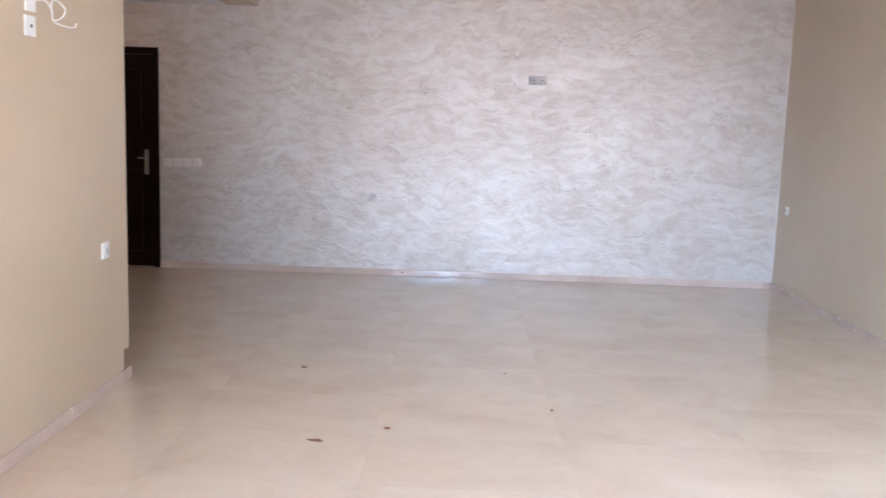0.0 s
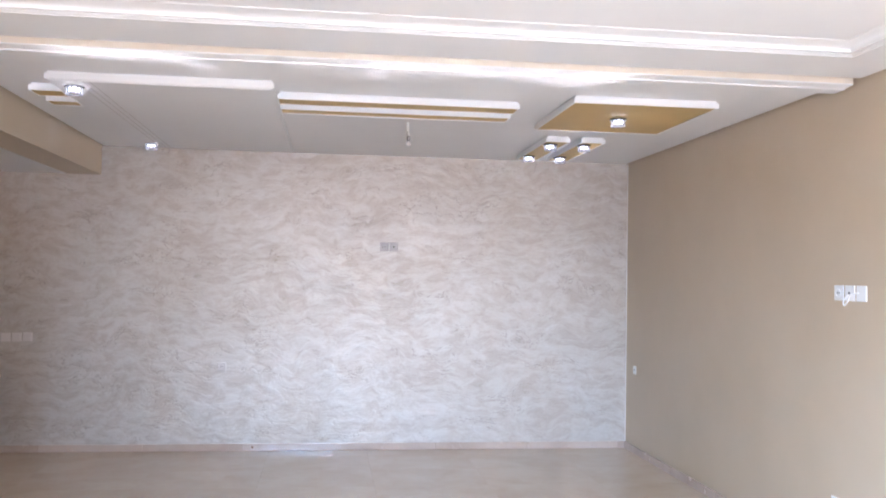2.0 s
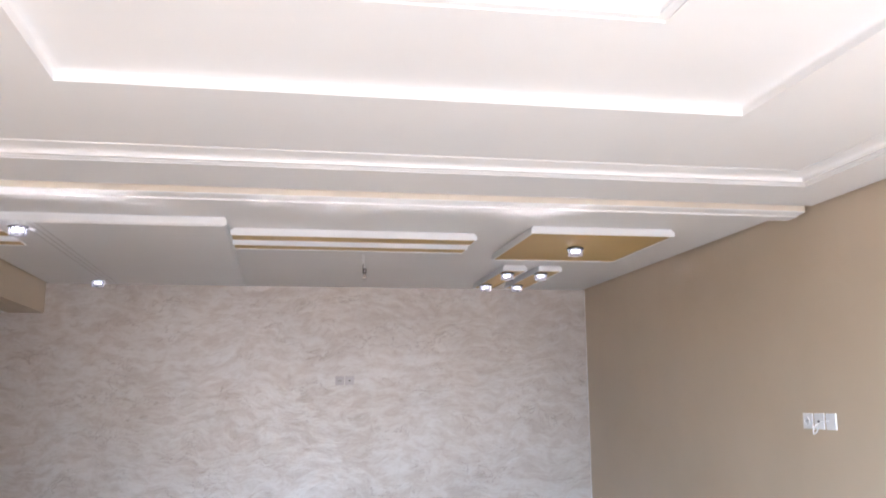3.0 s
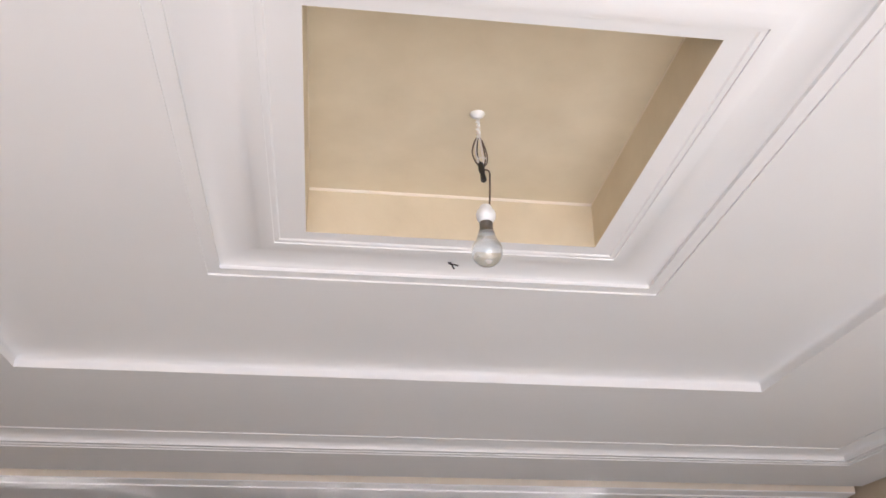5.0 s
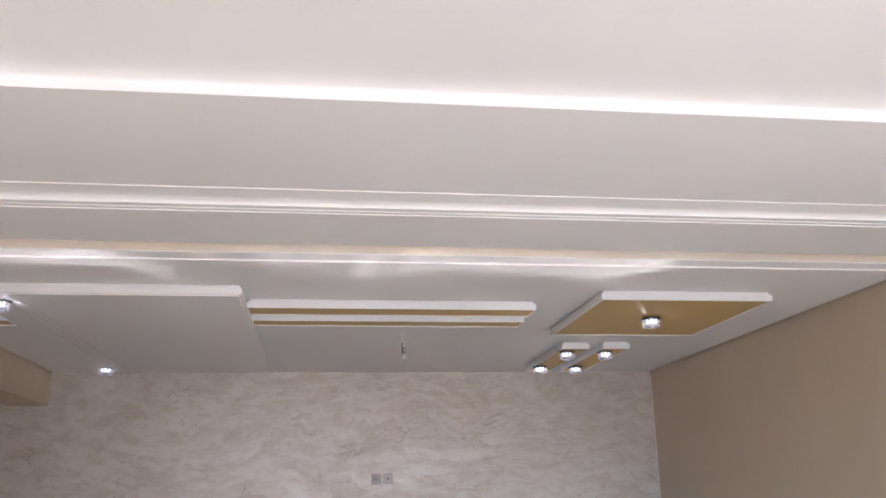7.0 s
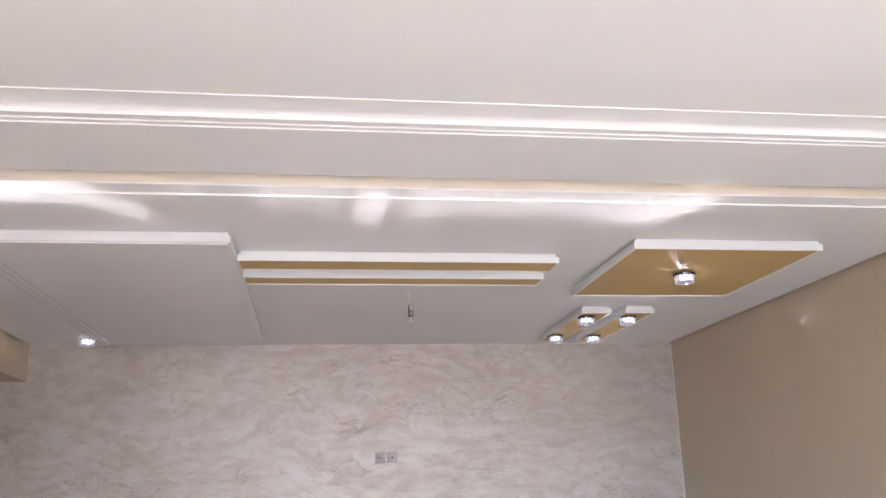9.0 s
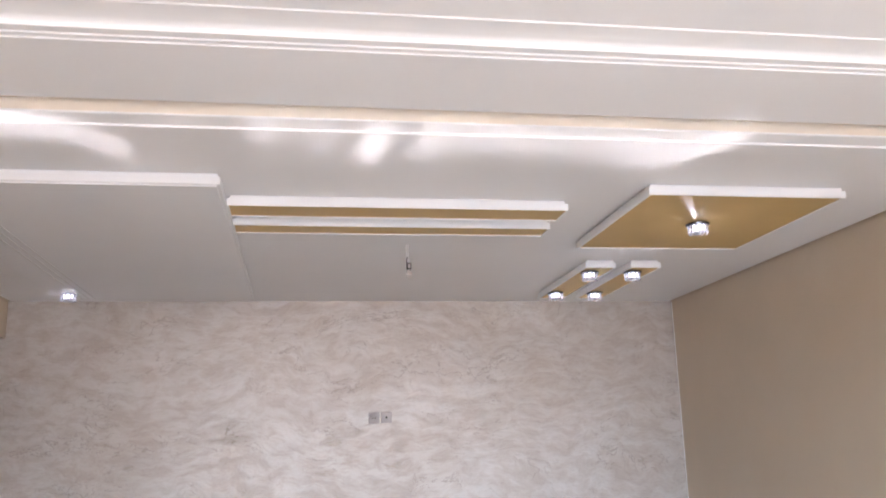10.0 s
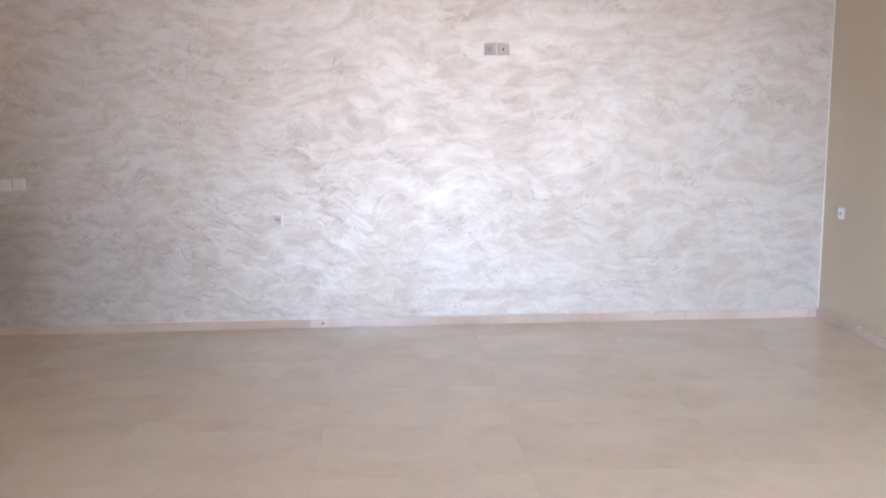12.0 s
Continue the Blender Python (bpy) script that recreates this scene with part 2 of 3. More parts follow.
def tube(bm, pts, r, seg=7):
    pts = [Vector(p) for p in pts]
    rows = []
    for i, p in enumerate(pts):
        d = (pts[min(i + 1, len(pts) - 1)] - pts[max(i - 1, 0)]).normalized()
        u = d.orthogonal().normalized() if abs(d.z) > 0.999 else d.cross(Vector((0, 0, 1))).normalized()
        w = d.cross(u)
        rows.append([bm.verts.new(p + (u * math.cos(2 * math.pi * k / seg) + w * math.sin(2 * math.pi * k / seg)) * r) for k in range(seg)])
    for a, c in zip(rows, rows[1:]):
        for k in range(seg):
            bm.faces.new((a[k], a[(k + 1) % seg], c[(k + 1) % seg], c[k]))
    bm.faces.new(rows[0])
    bm.faces.new(rows[-1])
    return bm


def curve_pts(ctrl, n=8):
    """A smooth line through control points."""
    c = [Vector(p) for p in ctrl]
    c = [c[0] * 2 - c[1]] + c + [c[-1] * 2 - c[-2]]
    out = []
    for i in range(1, len(c) - 2):
        for k in range(n):
            t = k / n
            out.append(0.5 * ((2 * c[i]) + (c[i + 1] - c[i - 1]) * t + (2 * c[i - 1] - 5 * c[i] + 4 * c[i + 1] - c[i + 2]) * t * t + (3 * c[i] - c[i - 1] - 3 * c[i + 1] + c[i + 2]) * t ** 3))
    return out + [c[-2]]


# ---- setting ----
REAR = -9.7       # terrace front behind the camera
WALL_END = -3.66  # end of the left wall, where the hall opens
TOP = 3.3

# the last box is added, unseen behind the door leaf, to block outside light
w = tagged(new("wall_back", mesh_of("wall_back", box(box(box(boxed(-8.2, -6.93, 0, 0.2, 0, TOP), -5.96, 0.2, 0, 0.2, 0, TOP), -6.93, -5.96, 0, 0.2, 2.1, TOP), -6.93, -5.96, 0.165, 0.2, 0, 2.1), STUCCO)), "pearly white and beige brushed stucco feature wall", "wall", kind="structure")
tagged(new("wall_right", mesh_of("wall_right", boxed(0, 0.2, REAR - 0.2, 0, 0, TOP), BEIGE)), "plain beige painted side wall", "wall", kind="structure")
bm = boxed(-5.28, -4.88, REAR - 0.2, WALL_END - 0.08, 0, TOP)
box(bm, -5.28, -4.88, WALL_END - 0.08, WALL_END, 0.172, TOP)
tagged(new("wall_left", mesh_of("wall_left", bm, BEIGE)), "beige painted wall with a chipped lower corner", "wall", kind="structure")
tagged(new("beam", mesh_of("beam", boxed(-5.28, -4.985, WALL_END, 0, 2.515, TOP), BEIGE)), "beige painted ceiling beam over the hall opening", "beam", kind="structure")
# unseen walls added to close the hall
bm = boxed(-8.2, -8.0, WALL_END - 0.2, 0, 0, TOP)
box(bm, -8.0, -5.28, WALL_END - 0.2, WALL_END, 0, TOP)
tagged(new("wall_hall", mesh_of("wall_hall", bm, BEIGE)), "unseen beige walls added to close the hall", "wall", kind="structure")
# unseen wall; its opening is placed to shape the light in the room
bm = boxed(-4.88, -4.08, REAR - 0.2, REAR, 0, TOP)
box(bm, -0.45, 0, REAR - 0.2, REAR, 0, TOP)
box(bm, -4.08, -0.45, REAR - 0.2, REAR, 2.4, TOP)
tagged(new("wall_terrace", mesh_of("wall_terrace", bm, BEIGE)), "unseen beige wall with a wide opening set to shape the light", "wall", kind="structure")
# unseen sheet added outside to bounce sunlight through the opening
tagged(new("ground", mesh_of("ground", boxed(-60, 60, -90, REAR - 0.2, -0.3, -0.05), GROUND)), "unseen pale ground added outside to bounce sunlight in", "ground", kind="structure")

# ceiling: rear field, slot, and the stepped tray of the front half
bm = bmesh.new()
FZ = 2.78
GAP = -0.02  # shadow gap along the right wall
LEFT = -4.967  # and along the beam
prof = [(0.0, FZ), (-3.60, FZ), (-3.602, FZ - 0.040), (-3.606, FZ - 0.042), (-3.72, FZ - 0.042), (-3.722, FZ - 0.036), (-3.797, FZ - 0.030), (-3.80, FZ - 0.028), (-3.80, FZ - 0.024)]
for (ya, za), (yb, zb) in zip(prof, prof[1:]):
    bm.faces.new([bm.verts.new(p) for p in ((LEFT, ya, za), (GAP, ya, za), (GAP, yb, zb), (LEFT, yb, zb))])
# slot faces: their brightness is put into the lighter sand colour
slot = [(-3.80, FZ - 0.024), (-3.80, 2.96), (-4.1, 2.96), (-4.1, 2.80)]
for (ya, za), (yb, zb) in zip(slot, slot[1:]):
    bm.faces.new([bm.verts.new(p) for p in ((-4.985, ya, za), (GAP, ya, za), (GAP, yb, zb), (-4.985, yb, zb))]).material_index = 2
SOFFIT, EDGE = 2.772, -3.866
bm.faces.new([bm.verts.new(p) for p in ((-4.985, EDGE, SOFFIT), (GAP, EDGE, SOFFIT), (GAP, EDGE, 2.80), (-4.985, EDGE, 2.80))])
bm.faces.new([bm.verts.new(p) for p in ((-4.985, EDGE, 2.80), (GAP, EDGE, 2.80), (GAP, -4.1, 2.80), (-4.985, -4.1, 2.80))])


def inset(r, d, z, mi=0):
    return (r[0] + d, r[1] - d, r[2] + d, r[3] - d, z, mi)


outer = (-4.555, -0.325, -8.62, -4.279)
step = (-3.72, -1.165, -7.77, -5.183)
tray = (-3.043, -1.776, -7.12, -5.826)
hole = (-2.778, -2.026, -6.89, -6.065)
loops = [(-4.985, GAP, REAR, EDGE, SOFFIT, 0)]
# shallow moulding: two fillets, a groove, a long cove and an upper lip
for d, z in ((0, 0), (0, 0.004), (0.024, 0.004), (0.024, 0.008), (0.057, 0.008), (0.059, 0.005), (0.065, 0.005), (0.067, 0.012), (0.075, 0.019), (0.088, 0.025), (0.106, 0.029), (0.126, 0.031), (0.140, 0.0315), (0.168, 0.0315), (0.168, 0.035)):
    loops.append((outer[0] + 0.8 * d, outer[1] - 0.8 * d, outer[2] + d, outer[3] - d, SOFFIT + z, 0))
# low riser that runs out into the field in a soft curve
for d, z in ((0, 2.807), (0, 2.830), (0.004, 2.836), (0.014, 2.843), (0.032, 2.849), (0.060, 2.853), (0.11, 2.857)):
    loops.append(inset(step, d, z))
for d, z in ((0, 2.870), (0, 2.875), (0.034, 2.876), (0.034, 2.886), (0.046, 2.892), (0.065, 2.897), (0.09, 2.899), (0.115, 2.897), (0.135, 2.891), (0.145, 2.886), (0.150, 2.884), (0.184, 2.884), (0.184, 2.8875), (0.196, 2.8875), (0.200, 2.891)):
    loops.append(inset(tray, d, z))
loops.append((*hole, 2.892, 0))
loops.append((*hole, 3.015, 1))
# thin rim whose lighter colour holds the bright line along the recess edge
for d, z in ((0.003, 3.0155), (0.0045, 3.0185), (0.006, 3.02)):
    loops.append((hole[0] + d * 0.2, hole[1] - d * 0.2, hole[2] + d * 0.2, hole[3] - d, z, 2))
loops.append((hole[0] + 0.002, hole[1] - 0.002, hole[2] + 0.002, hole[3] - 0.008, 3.0202, 1))
rings(bm, loops)
tagged(new("ceiling", mesh_of("ceiling", bm, (WHITE, RECESS, LIT_SAND), 35)), "white plaster ceiling with stepped tray, mouldings and sand-coloured recess", "ceiling", kind="structure")
# unseen slab added to close the top of the room against outside light
tagged(new("ceiling_slab", mesh_of("ceiling_slab", boxed(-8.4, 0.4, REAR - 0.4, 0.4, TOP, TOP + 0.2), WHITE)), "unseen slab added above the plaster ceiling to keep light out", "ceiling", kind="structure")
tagged(new("ceiling_hall", mesh_of("ceiling_hall", boxed(-8.0, -5.298, WALL_END, 0, 2.518, 2.6), WHITE)), "white plaster hall ceiling", "ceiling", kind="structure")

tagged(new("corner_bead", mesh_of("corner_bead", boxed(-0.003, 0, -0.012, -0.001, 0.066, FZ - 0.01), TRIM)), "thin white painted edge in the room corner", "trim", kind="structure")

# entrance door at the end of the hall
door = tagged(new("door_1"), "dark brown wooden door, closed, in the stucco wall", "door", kind="structure")
bm = boxed(-6.0, -5.94, -0.02, 0.16, 0, 2.1, bevel=0.004)
part("door_jamb", bm, WOOD, door)
part("door_jamb", boxed(-6.95, -6.89, -0.02, 0.16, 0, 2.1, bevel=0.004), WOOD, door)
part("door_head", boxed(-6.95, -5.94, -0.022, 0.16, 2.04, 2.105, bevel=0.004), WOOD, door)
leaf = part("door_leaf", boxed(-6.89, -6.0, 0.03, 0.075, 0.003, 2.04, bevel=0.003), WOOD, door)
for px0, px1 in ((-6.80, -6.47), (-6.42, -6.12)):
    for pz0, pz1 in ((0.15, 0.95), (1.07, 1.9)):
        part("door_panel", boxed(px0, px1, 0.018, 0.032, pz0, pz1, bevel=0.006), WOOD, leaf)
plate = part("handle_plate", boxed(-6.095, -6.055, 0.02, 0.03, 0.90, 1.14, bevel=0.003), STEEL, leaf, "brushed steel handle plate")
part("lever", tube(bmesh.new(), curve_pts([(-6.075, 0.02, 1.06), (-6.075, -0.025, 1.06), (-6.085, -0.04, 1.06), (-6.135, -0.04, 1.059)], 5), 0.0065, 8), STEEL, leaf, "brushed steel lever")


# ---- electrical plates ----
def plate_thing(kind, m, size=0.08, style="socket", body=PLASTIC, label=""):
    """A wall plate in its own x-z plane that faces -y."""
    t = tagged(new(kind), label, "light switch" if style == "switch" else "wall socket")
    s = size / 2
    part("plate", boxed(-s, s, -0.009, 0, -s, s, bevel=0.003), body, t)
    if style == "socket":
        bm = lathe(bmesh.new(), [(0.021, 0.0), (0.021, -0.004), (0.024, -0.004), (0.024, 0.0)], 20)
        bmesh.ops.rotate(bm, verts=bm.verts, matrix=Matrix.Rotation(radians(-90), 3, "X"))
        bmesh.ops.translate(bm, verts=bm.verts, vec=(0, -0.0095, 0))
        part("rim", bm, body, t)
        for dx in (-0.0095, 0.0095):
            part("pin_hole", boxed(dx - 0.003, dx + 0.003, -0.0105, -0.0085, -0.003, 0.003), BLACK, t)
    elif style == "switch":
        part("rocker", boxed(-s * 0.72, s * 0.72, -0.014, -0.008, -s * 0.72, s * 0.72, bevel=0.003), body, t)
    elif style == "outlet":
        bm = lathe(bmesh.new(), [(0.007, 0.0), (0.007, 0.004)], 14)
        bmesh.ops.rotate(bm, verts=bm.verts, matrix=Matrix.Rotation(radians(90), 3, "X"))
        bmesh.ops.translate(bm, verts=bm.verts, vec=(0, -0.0085, 0))
        part("jack", bm, BLACK, t)
    t.matrix_world = m
    return t


RW, LW = pose(0, 0, 0, 0, 0, -90), pose(0, 0, 0, 0, 0, 90)
plate_thing("wall_socket", pose(-2.392, 0, 1.91), 0.08, "socket", PEARL, "pearl-coloured wall socket beside an aerial outlet")
plate_thing("aerial_outlet", pose(-2.300, 0, 1.912), 0.08, "outlet", PEARL, "pearl-coloured aerial outlet with a round black jack")
plate_thing("wall_socket", pose(-3.866, 0, 0.773), 0.075, "socket", PALE, "pearl-coloured wall socket low on the stucco wall")
for i in range(4):
    plate_thing("light_switch", pose(-5.857 + 0.0935 * i, 0, 1.025 + 0.003 * i), 0.08, "switch", SWITCH, "pearl-white light switch beside the dark door")["group"] = "row of light switches"
for i, st in enumerate(("socket", "outlet", "blank")):
    plate_thing("wall_socket", pose(0, -3.642 - 0.108 * i, 1.583) @ RW, 0.088, st, PLASTIC, "white wall plate high on the beige wall")["group"] = "upper wall plates"
    plate_thing("wall_socket", pose(0, -3.618 - 0.108 * i, 0.372) @ RW, 0.088, "outlet" if st == "socket" else ("socket" if st == "outlet" else "blank"), PLASTIC, "white wall plate low on the beige wall")["group"] = "lower wall plates"
plate_thing("wall_socket", pose(0, -0.265, 0.783) @ RW, 0.075, "outlet", PLASTIC, "white wall outlet beside the stucco wall")
plate_thing("wall_socket", pose(-4.88, -3.975, 0.765) @ LW, 0.085, "socket", PLASTIC, "white wall socket on the short beige wall")
plate_thing("wall_socket", pose(-4.88, -4.715, 1.822) @ LW, 0.085, "outlet", PLASTIC, "white wall plate with a small black hole")
plate_thing("wall_socket", pose(-4.88, -4.71, 1.925) @ LW, 0.085, "blank", PLASTIC, "white wall plate with a loose white cable")


def cable(name, ctrl, r, mat, label, cat="cable"):
    return tagged(new(name, mesh_of(name, tube(bmesh.new(), curve_pts(ctrl), r), mat, 60)), label, cat)


cable("loose_cable", [(-0.009, -3.74, 1.575), (-0.03, -3.73, 1.545), (-0.035, -3.735, 1.515), (-0.03, -3.76, 1.53), (-0.03, -3.79, 1.575), (-0.012, -3.84, 1.585)], 0.004, PLASTIC, "short white loose cable hanging out of a wall plate")
cable("loose_cable", [(-4.871, -4.71, 1.925), (-4.837, -4.66, 1.935), (-4.829, -4.61, 1.9), (-4.845, -4.57, 1.865), (-4.837, -4.5, 1.88), (-4.829, -4.48, 1.92), (-4.845, -4.52, 1.95), (-4.837, -4.59, 1.94), (-4.829, -4.612, 1.9), (-4.845, -4.56, 1.86), (-4.837, -4.47, 1.848), (-4.829, -4.39, 1.852), (-4.845, -4.33, 1.875)], 0.0035, PLASTIC, "curled white cable hanging out of a wall plate")


# ---- ceiling panels ----
def slab_panel(x0, x1, y0, y1, label, under=None, rim=0.022, drop=0.05, name="ceiling_panel"):
    """A two-tier plaster slab under the ceiling; a painted field sits sunk between narrow lips."""
    t = tagged(new(name), label, "ceiling panel")
    part("neck", boxed(x0 + 0.012, x1 - 0.012, y0 + 0.011, y1 - 0.012, FZ - 0.017, FZ - 0.001, bevel=0.0015), TRIM, t)
    sunk = 0.007 if under else 0.0
    part("slab", boxed(x0, x1, y0, y1, FZ - drop + sunk, FZ - 0.016, bevel=0.0025), TRIM if under else WHITE, t)
    if under:
        lip = bmesh.new()
        low, high = FZ - drop, FZ - drop + sunk + 0.003
        for a in ((x0 + 0.001, x1 - 0.001, y0 + 0.001, y0 + rim * 0.5), (x0 + 0.001, x1 - 0.001, y1 - rim * 0.6, y1 - 0.001), (x0 + 0.001, x0 + rim * 0.6, y0 + rim * 0.5, y1 - rim * 0.6), (x1 - rim * 0.6, x1 - 0.001, y0 + rim * 0.5, y1 - rim * 0.6)):
            box(lip, *a, low, high)
        part("lip", lip, TRIM, t, "narrow white lip")
        part("painted_field", boxed(x0 + rim * 0.6, x1 - rim * 0.6, y0 + rim * 0.5, y1 - rim * 0.6, FZ - drop + sunk - 0.002, FZ - drop + sunk + 0.002), under, t, "matt gold painted field")
    else:
        part("lower_tier", boxed(x0 + 0.014, x1 - 0.014, y0 + 0.012, y1 - 0.014, FZ - drop - 0.006, FZ - drop + 0.001, bevel=0.0015), WHITE, t)
    return t


PA = slab_panel(-4.55, -3.255, -3.105, -0.42, "large white plaster ceiling panel with fine grooves", drop=0.05)
# flat strips on the underside; the grooves' shade is put into their grey
for gx in (-4.38, -4.34, -4.30):
    part("groove", boxed(gx - 0.004, gx + 0.004, -3.09, -0.44, FZ - 0.0575, FZ - 0.052), GROOVE_SHADE, PA, "narrow grey strip with a groove's shade in its colour")
slab_panel(-3.252, -1.705, -2.80, -2.605, "white plaster ceiling strip with gold underside", GOLD, 0.012)["group"] = "paired ceiling strips"
slab_panel(-3.252, -1.695, -2.455, -2.29, "white plaster ceiling strip with gold underside", GOLD, 0.012)["group"] = "paired ceiling strips"
slab_panel(-4.75, -4.553, -2.75, -2.56, "short white plaster ceiling strip with gold underside", GOLD, 0.012)["group"] = "short paired strips"
slab_panel(-4.75, -4.553, -2.41, -2.25, "short white plaster ceiling strip with gold underside", GOLD, 0.012)["group"] = "short paired strips"
slab_panel(-1.425, -0.48, -3.085, -2.03, "square white ceiling panel with a gold field", GOLD, 0.022)
slab_panel(-1.208, -1.012, -1.52, -0.40, "narrow white ceiling panel with gold underside and two spotlights", GOLD, 0.012)["group"] = "narrow ceiling panels"
slab_panel(-0.92, -0.725, -1.53, -0.40, "narrow white ceiling panel with gold underside and two spotlights", GOLD, 0.012)["group"] = "narrow ceiling panels"


# ---- crystal spotlights ----
def crystal_bm():
    """A cut glass prism with a faceted foot."""
    bm = bmesh.new()
    top = [(-0.0092, -0.004), (0.0, -0.0075), (0.0092, -0.004), (0.0092, 0.004), (0.0, 0.006), (-0.0092, 0.004)]
    rows = [[bm.verts.new((x * k, y * k, z)) for x, y in top] for k, z in ((0.8, 0.0), (1.0, -0.005), (1.0, -0.032), (0.55, -0.043))]
    for a, c in zip(rows, rows[1:]):
        for i in range(6):
            bm.faces.new((a[i], a[(i + 1) % 6], c[(i + 1) % 6], c[i]))
    bm.faces.new(rows[0])
    bm.faces.new(rows[-1])
    return bm


def spotlight(x, y, z):
    t = tagged(new("ceiling_spotlight"), "round crystal ceiling spotlight, switched on, with a dark metal rim", "spotlight", "crystal ceiling spotlights")
    part("rim", lathe(bmesh.new(), [(0.020, 0.0), (0.056, 0.0), (0.059, -0.003), (0.057, -0.009), (0.048, -0.012), (0.020, -0.012)], 28), CHROME, t, "dark chrome rim")
    me = mesh_of("crystal", crystal_bm(), CRYSTAL)
    # the prisms sit a little unevenly, so the light leaves between them in separate rays
    for a in (0, 31, 60, 88, 121, 150, 181, 209, 241, 270, 298, 331):
        c = new("crystal", me)
        c.parent = t
        c.matrix_local = pose(0.045 * math.cos(radians(a)), 0.045 * math.sin(radians(a)), -0.011, 0, 0, a - 90)
    part("led", lathe(bmesh.new(), [(0.006, -0.012), (0.024, -0.013), (0.024, -0.024), (0.008, -0.028)], 16), LED, t, "bright cold white led")
    # glass disc added under the lamp, stops its light from going down
    part("light_stop", lathe(bmesh.new(), [(0.004, -0.0385), (0.0365, -0.0390), (0.0365, -0.046), (0.024, -0.054), (0.004, -0.057)], 12), CRYSTAL, t, "round crystal disc added to keep the light off the walls")
    t.matrix_world = pose(x, y, z, 0, 0, 11)
    return t


first = spotlight(-4.43, -0.61, FZ - 0.05)
SPOTS = [(-4.43, -0.61), (-4.43, -2.93), (-0.978, -2.60), (-1.155, -0.672), (-0.868, -0.665), (-1.142, -1.393), (-0.866, -1.405)]
for x, y in SPOTS[1:]:
    copy_thing(first, pose(x, y, FZ - 0.0525, 0, 0, 17 * x))
for x, y in SPOTS:
    lamp = bpy.data.lights.new("spotlight_glow", "POINT")
    lamp.energy, lamp.color, lamp.shadow_soft_size = 0.5, (0.88, 0.90, 1.0), 0.0025
    new("spotlight_glow", lamp).location = (x, y, FZ - 0.05 - 0.036)

# unseen spot lamp added for the bluish light patch on the back wall
patch_spot = bpy.data.lights.new("wall_patch_spot", "SPOT")
patch_spot.energy, patch_spot.color, patch_spot.spot_size, patch_spot.spot_blend, patch_spot.shadow_soft_size = 0.5, (0.60, 0.62, 1.0), radians(11), 1.0, 0.003
new("wall_patch_spot", patch_spot).matrix_world = look((-4.36, -0.50, FZ - 0.125), (-4.215, 0, 2.70))


# ---- bare bulbs ----
def bulb_profile(r, h):
    pts = [(0.001, -h)]
    for a in range(8, 91, 12):
        pts.append((r * math.sin(radians(a)), -h + r - r * math.cos(radians(a))))
    pts += [(r * 0.975, -h + r * 1.22), (r * 0.87, -h + r * 1.5), (r * 0.72, -h + r * 1.76), (r * 0.61, -h + r * 2.0), (r * 0.55, -h + r * 2.22), (r * 0.52, 0.0)]
    return pts


hb = tagged(new("hanging_bulb"), "bare frosted bulb hanging on tangled wires in ceiling recess", "light bulb")
BX, BY = -2.398, -6.50
RX, RY = -2.398, -6.44
part("ceiling_rose", lathe(bmesh.new(), [(0.017, 3.019), (0.016, 3.016), (0.010, 3.011), (0.004, 3.008)], 20, (RX, RY, 0)), PLASTIC, hb, "white ceiling rose", 40)
tw = [[], []]
for i in range(25):
    k = i / 24
    for s in (0, 1):
        a = k * 17 + s * math.pi
        tw[s].append((RX + 0.0034 * math.cos(a), RY + 0.0034 * math.sin(a) - 0.004 * k, 3.006 - 0.055 * k))
part("twisted_wire", tube(bmesh.new(), tw[0], 0.0024, 6), PLASTIC, hb, "white twisted wire", 60)
part("twisted_wire", tube(bmesh.new(), tw[1], 0.0022, 6), SWITCH, hb, "white twisted wire", 60)
for dx, dy, mat in ((-0.012, 0.0, BROWNW), (-0.007, -0.004, SWITCH), (0.009, 0.0, BROWNW), (0.004, -0.005, SWITCH), (0.013, 0.003, BROWNW), (-0.003, 0.004, BLACK)):
    part("wire", tube(bmesh.new(), curve_pts([(RX, RY - 0.004, 2.956), (RX + dx * 0.7, RY - 0.005 + dy, 2.942), (RX + dx * 1.3, RY - 0.008 + dy, 2.912), (RX + 0.003 + dx * 1.1, RY - 0.009 + dy, 2.888), (RX + 0.004 + dx * 0.3, RY - 0.01, 2.870)]), 0.0016, 6), mat, hb, "", 60)
part("binding", tube(bmesh.new(), [(RX + 0.004 + 0.010 * math.cos(a * 0.7), RY - 0.010 + 0.009 * math.sin(a * 0.7), 2.884 + 0.001 * a) for a in range(10)], 0.0014, 5), SWITCH, hb, "pale binding thread", 60)
tape = lathe(bmesh.new(), [(0.003, 0.012), (0.0065, 0.008), (0.0075, -0.008), (0.0055, -0.018), (0.0070, -0.034), (0.003, -0.039)], 10)
bmesh.ops.rotate(tape, verts=tape.verts, matrix=Matrix.Rotation(radians(-8), 3, "Y"))
bmesh.ops.translate(tape, verts=tape.verts, vec=(RX + 0.003, RY - 0.01, 2.872))
part("tape", tape, BLACK, hb, "black insulating tape", 40)
part("wire", tube(bmesh.new(), curve_pts([(RX + 0.006, RY - 0.01, 2.866), (RX + 0.018, RY - 0.02, 2.855), (RX + 0.016, RY - 0.035, 2.82), (BX + 0.012, BY + 0.01, 2.78), (BX + 0.008, BY, 2.738)]), 0.0019, 6), BROWNW, hb, "", 60)
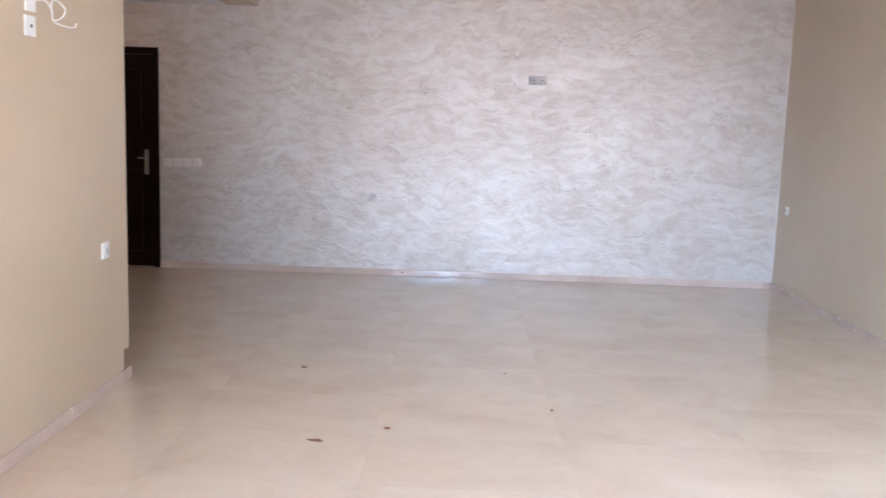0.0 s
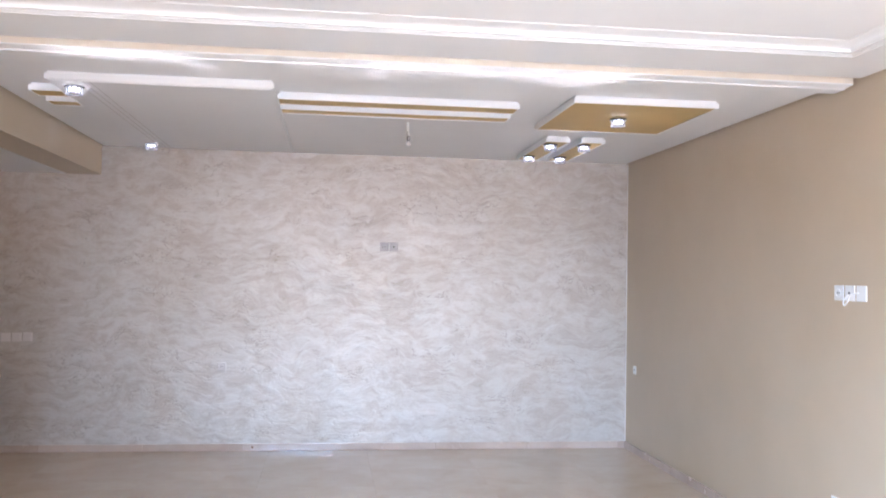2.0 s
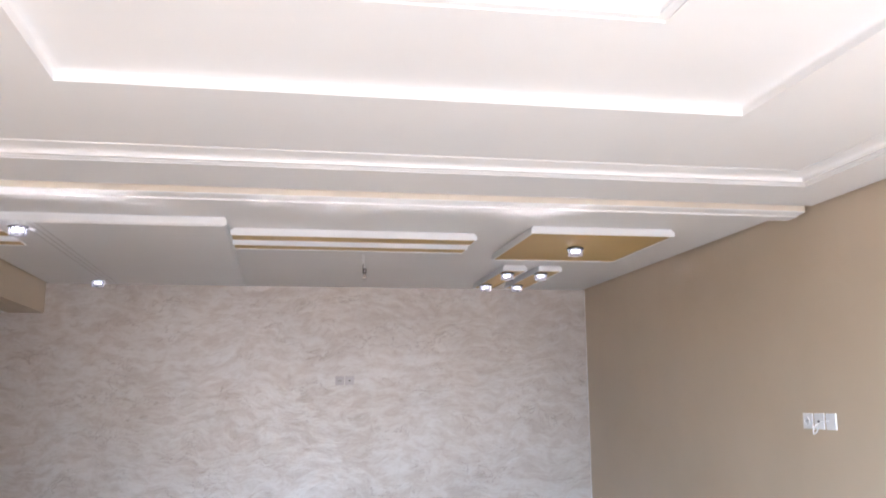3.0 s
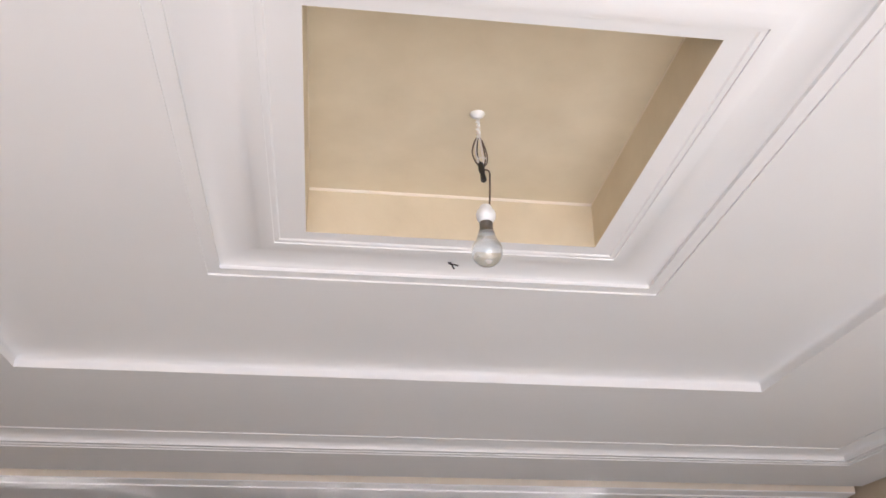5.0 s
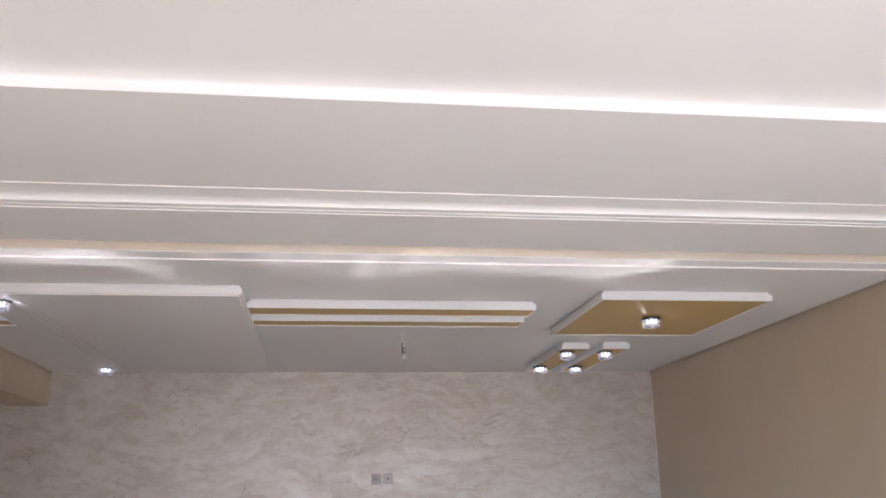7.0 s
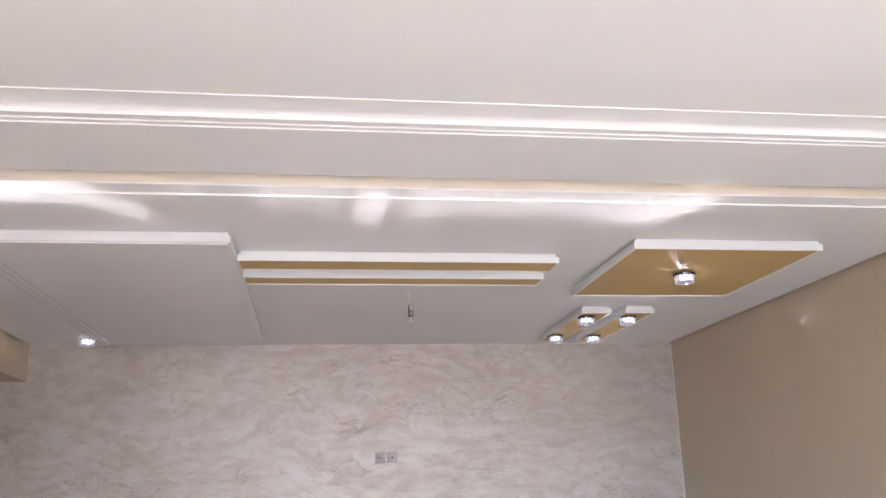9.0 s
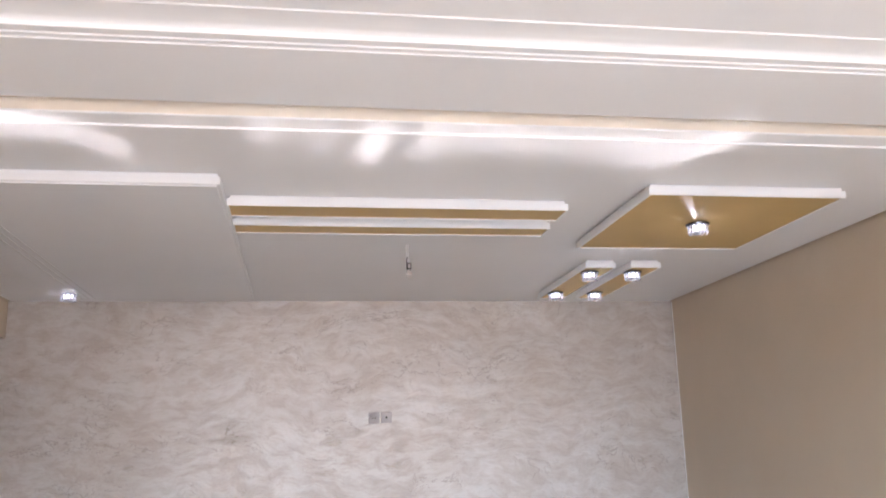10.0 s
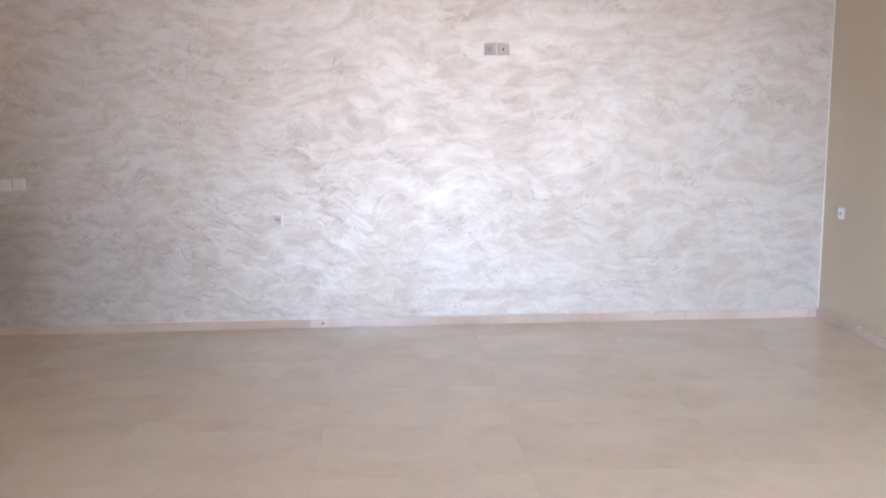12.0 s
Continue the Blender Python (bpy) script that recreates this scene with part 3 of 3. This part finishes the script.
part("socket", lathe(bmesh.new(), [(0.004, 2.748), (0.011, 2.745), (0.0135, 2.739), (0.0138, 2.735), (0.0185, 2.732), (0.0205, 2.725), (0.0195, 2.715), (0.0152, 2.709), (0.0145, 2.706)], 24, (BX, BY, 0)), PLASTIC, hb, "white lamp socket", 40)
part("bulb_cap", lathe(bmesh.new(), [(0.0135, 2.706), (0.0138, 2.700), (0.0130, 2.698), (0.0138, 2.696), (0.0130, 2.693), (0.0145, 2.690), (0.0165, 2.682)], 24, (BX, BY, 0)), STEEL, hb, "metal bulb cap", 40)
part("bulb_glass", lathe(bmesh.new(), bulb_profile(0.0322, 0.077), 32, (BX, BY, 2.684)), FROST, hb, "frosted glass bulb", 60)
for k in range(3):
    part("print_mark", boxed(BX - 0.007 + 0.002 * k, BX + 0.006 - 0.001 * k, BY - 0.0185 + 0.003 * k, BY - 0.0170 + 0.003 * k, 2.6085 - 0.0006 * k, 2.6125 - 0.0012 * k), GREY, hb, "small grey printed line")

sb = tagged(new("small_hanging_bulb"), "small clear bulb hanging on two white wires", "light bulb")
SX, SY = -2.345, -1.90
for s in (-1, 1):
    part("wire", tube(bmesh.new(), curve_pts([(SX - 0.004 + 0.006 * s, SY + 0.03, FZ - 0.002), (SX - 0.006 + 0.005 * s, SY + 0.02, FZ - 0.05), (SX + 0.002 * s, SY, FZ - 0.105)]), 0.0022, 6), PLASTIC, sb, "", 60)
part("wire", tube(bmesh.new(), curve_pts([(SX - 0.006, SY + 0.01, FZ - 0.075), (SX - 0.012, SY, FZ - 0.10), (SX - 0.006, SY, FZ - 0.125)]), 0.0035, 6), BLACK, sb, "", 60)
part("socket", lathe(bmesh.new(), [(0.010, 0.0), (0.014, -0.004), (0.014, -0.035), (0.011, -0.038)], 20, (SX, SY, FZ - 0.108)), BLACK, sb, "black lamp socket", 40)
part("socket_label", boxed(SX - 0.007, SX + 0.007, SY - 0.0155, SY - 0.0135, FZ - 0.14, FZ - 0.116), PEARL, sb)
part("bulb_glass", lathe(bmesh.new(), bulb_profile(0.018, 0.05), 24, (SX, SY, FZ - 0.145)), CLEAR, sb, "clear glass bulb", 60)

cable("wire_stub", [(-2.395, -5.92, 2.897), (-2.392, -5.93, 2.888), (-2.380, -5.926, 2.889), (-2.370, -5.93, 2.884)], 0.0022, BLACK, "black wire stub sticking out of the ceiling moulding")
cable("wire_stub", [(-2.39, -5.92, 2.897), (-2.386, -5.925, 2.886), (-2.381, -5.925, 2.876)], 0.0024, BLACK, "black wire stub sticking out of the ceiling moulding")

# low brown disc for a small mark on the skirting
hole_bm = lathe(bmesh.new(), [(0.010, 0.0), (0.009, -0.002), (0.004, -0.003)], 14)
bmesh.ops.rotate(hole_bm, verts=hole_bm.verts, matrix=Matrix.Rotation(radians(-90), 3, "X"))
bmesh.ops.translate(hole_bm, verts=hole_bm.verts, vec=(-3.572, -0.0135, 0.033))
tagged(new("skirting_mark", mesh_of("skirting_mark", hole_bm, LEAF)), "small brown mark on the marble skirting", "plug")

# ---- litter on the floor ----
random.seed(4)


def litter(x, y, sx, sy, turn):
    bm = bmesh.new()
    n = 9
    vs = [bm.verts.new((sx * math.cos(2 * math.pi * i / n) * random.uniform(0.7, 1.15), sy * math.sin(2 * math.pi * i / n) * random.uniform(0.6, 1.2), 0.004 + random.uniform(0, 0.004))) for i in range(n)]
    f = bm.faces.new(vs)
    r = bmesh.ops.extrude_face_region(bm, geom=[f])
    bmesh.ops.translate(bm, verts=[v for v in r["geom"] if isinstance(v, bmesh.types.BMVert)], vec=(0, 0, -0.004))
    ob = tagged(new("dry_leaf", mesh_of("dry_leaf", bm, LEAF)), "small dry brown leaf scrap on the marble floor", "leaf scrap", "scraps on the floor")
    ob.matrix_world = pose(x, y, 0.0005, 0, 0, turn)


for spec in ((-3.672, -4.57, 0.042, 0.016, -14), (-3.358, -4.368, 0.016, 0.012, 0), (-3.943, -3.352, 0.019, 0.014, 20), (-2.734, -3.333, 0.010, 0.009, 40), (-2.524, -4.0, 0.010, 0.009, 0)):
    litter(*spec)

# ---- baseboards and floor tiles ----
SK = 0.065


def baseboard(name, a, c, along, face, label):
    base = tagged(new(name), label, "baseboard", kind="structure")
    L = 0.895
    p, i = a, 0
    while p < c - 0.01:
        q = min(p + (L if i else L * 0.55), c)
        if along == "x":
            bm = boxed(p + 0.0008, q - 0.0008, face - 0.014, face, 0.001, SK, bevel=0.002)
        elif face < -1:
            bm = boxed(face, face + 0.014, p + 0.0008, q - 0.0008, 0.001, SK, bevel=0.002)
        else:
            bm = boxed(face - 0.014, face, p + 0.0008, q - 0.0008, 0.001, SK, bevel=0.002)
        part("tile", bm, SKIRT, base)
        p, i = q, i + 1


baseboard("baseboard_back", -5.94, -0.015, "x", 0.0, "pinkish beige marble skirting under the stucco wall")
baseboard("baseboard_right", REAR, 0, "y", 0.0, "pinkish beige marble skirting along the beige wall")
baseboard("baseboard_left", REAR, WALL_END, "y", -4.88, "beige marble skirting along the short beige wall")

floor = tagged(new("floor", mesh_of("floor", boxed(-8.2, 0.2, REAR - 0.2, 0.2, -0.2, -0.012), GROUND)), "polished beige marble tile floor", "floor", kind="structure")
TW, TL = 0.9, 0.6
tile_me = mesh_of("tile", boxed(-TW / 2 + 0.0002, TW / 2 - 0.0002, -TL / 2 + 0.0002, TL / 2 - 0.0002, -0.012, 0.0), MARBLE)
for i in range(-7, 4):
    for j in range(-9, 8):
        cx, cy = -2.52 + TW * (i + 0.5), -4.455 + TL * (j + 0.5)
        if -8.6 < cx < 0.46 and REAR - 0.3 < cy < 0.35:
            t = new("tile", tile_me)
            t.parent = floor
            t.location = (cx, cy, 0)
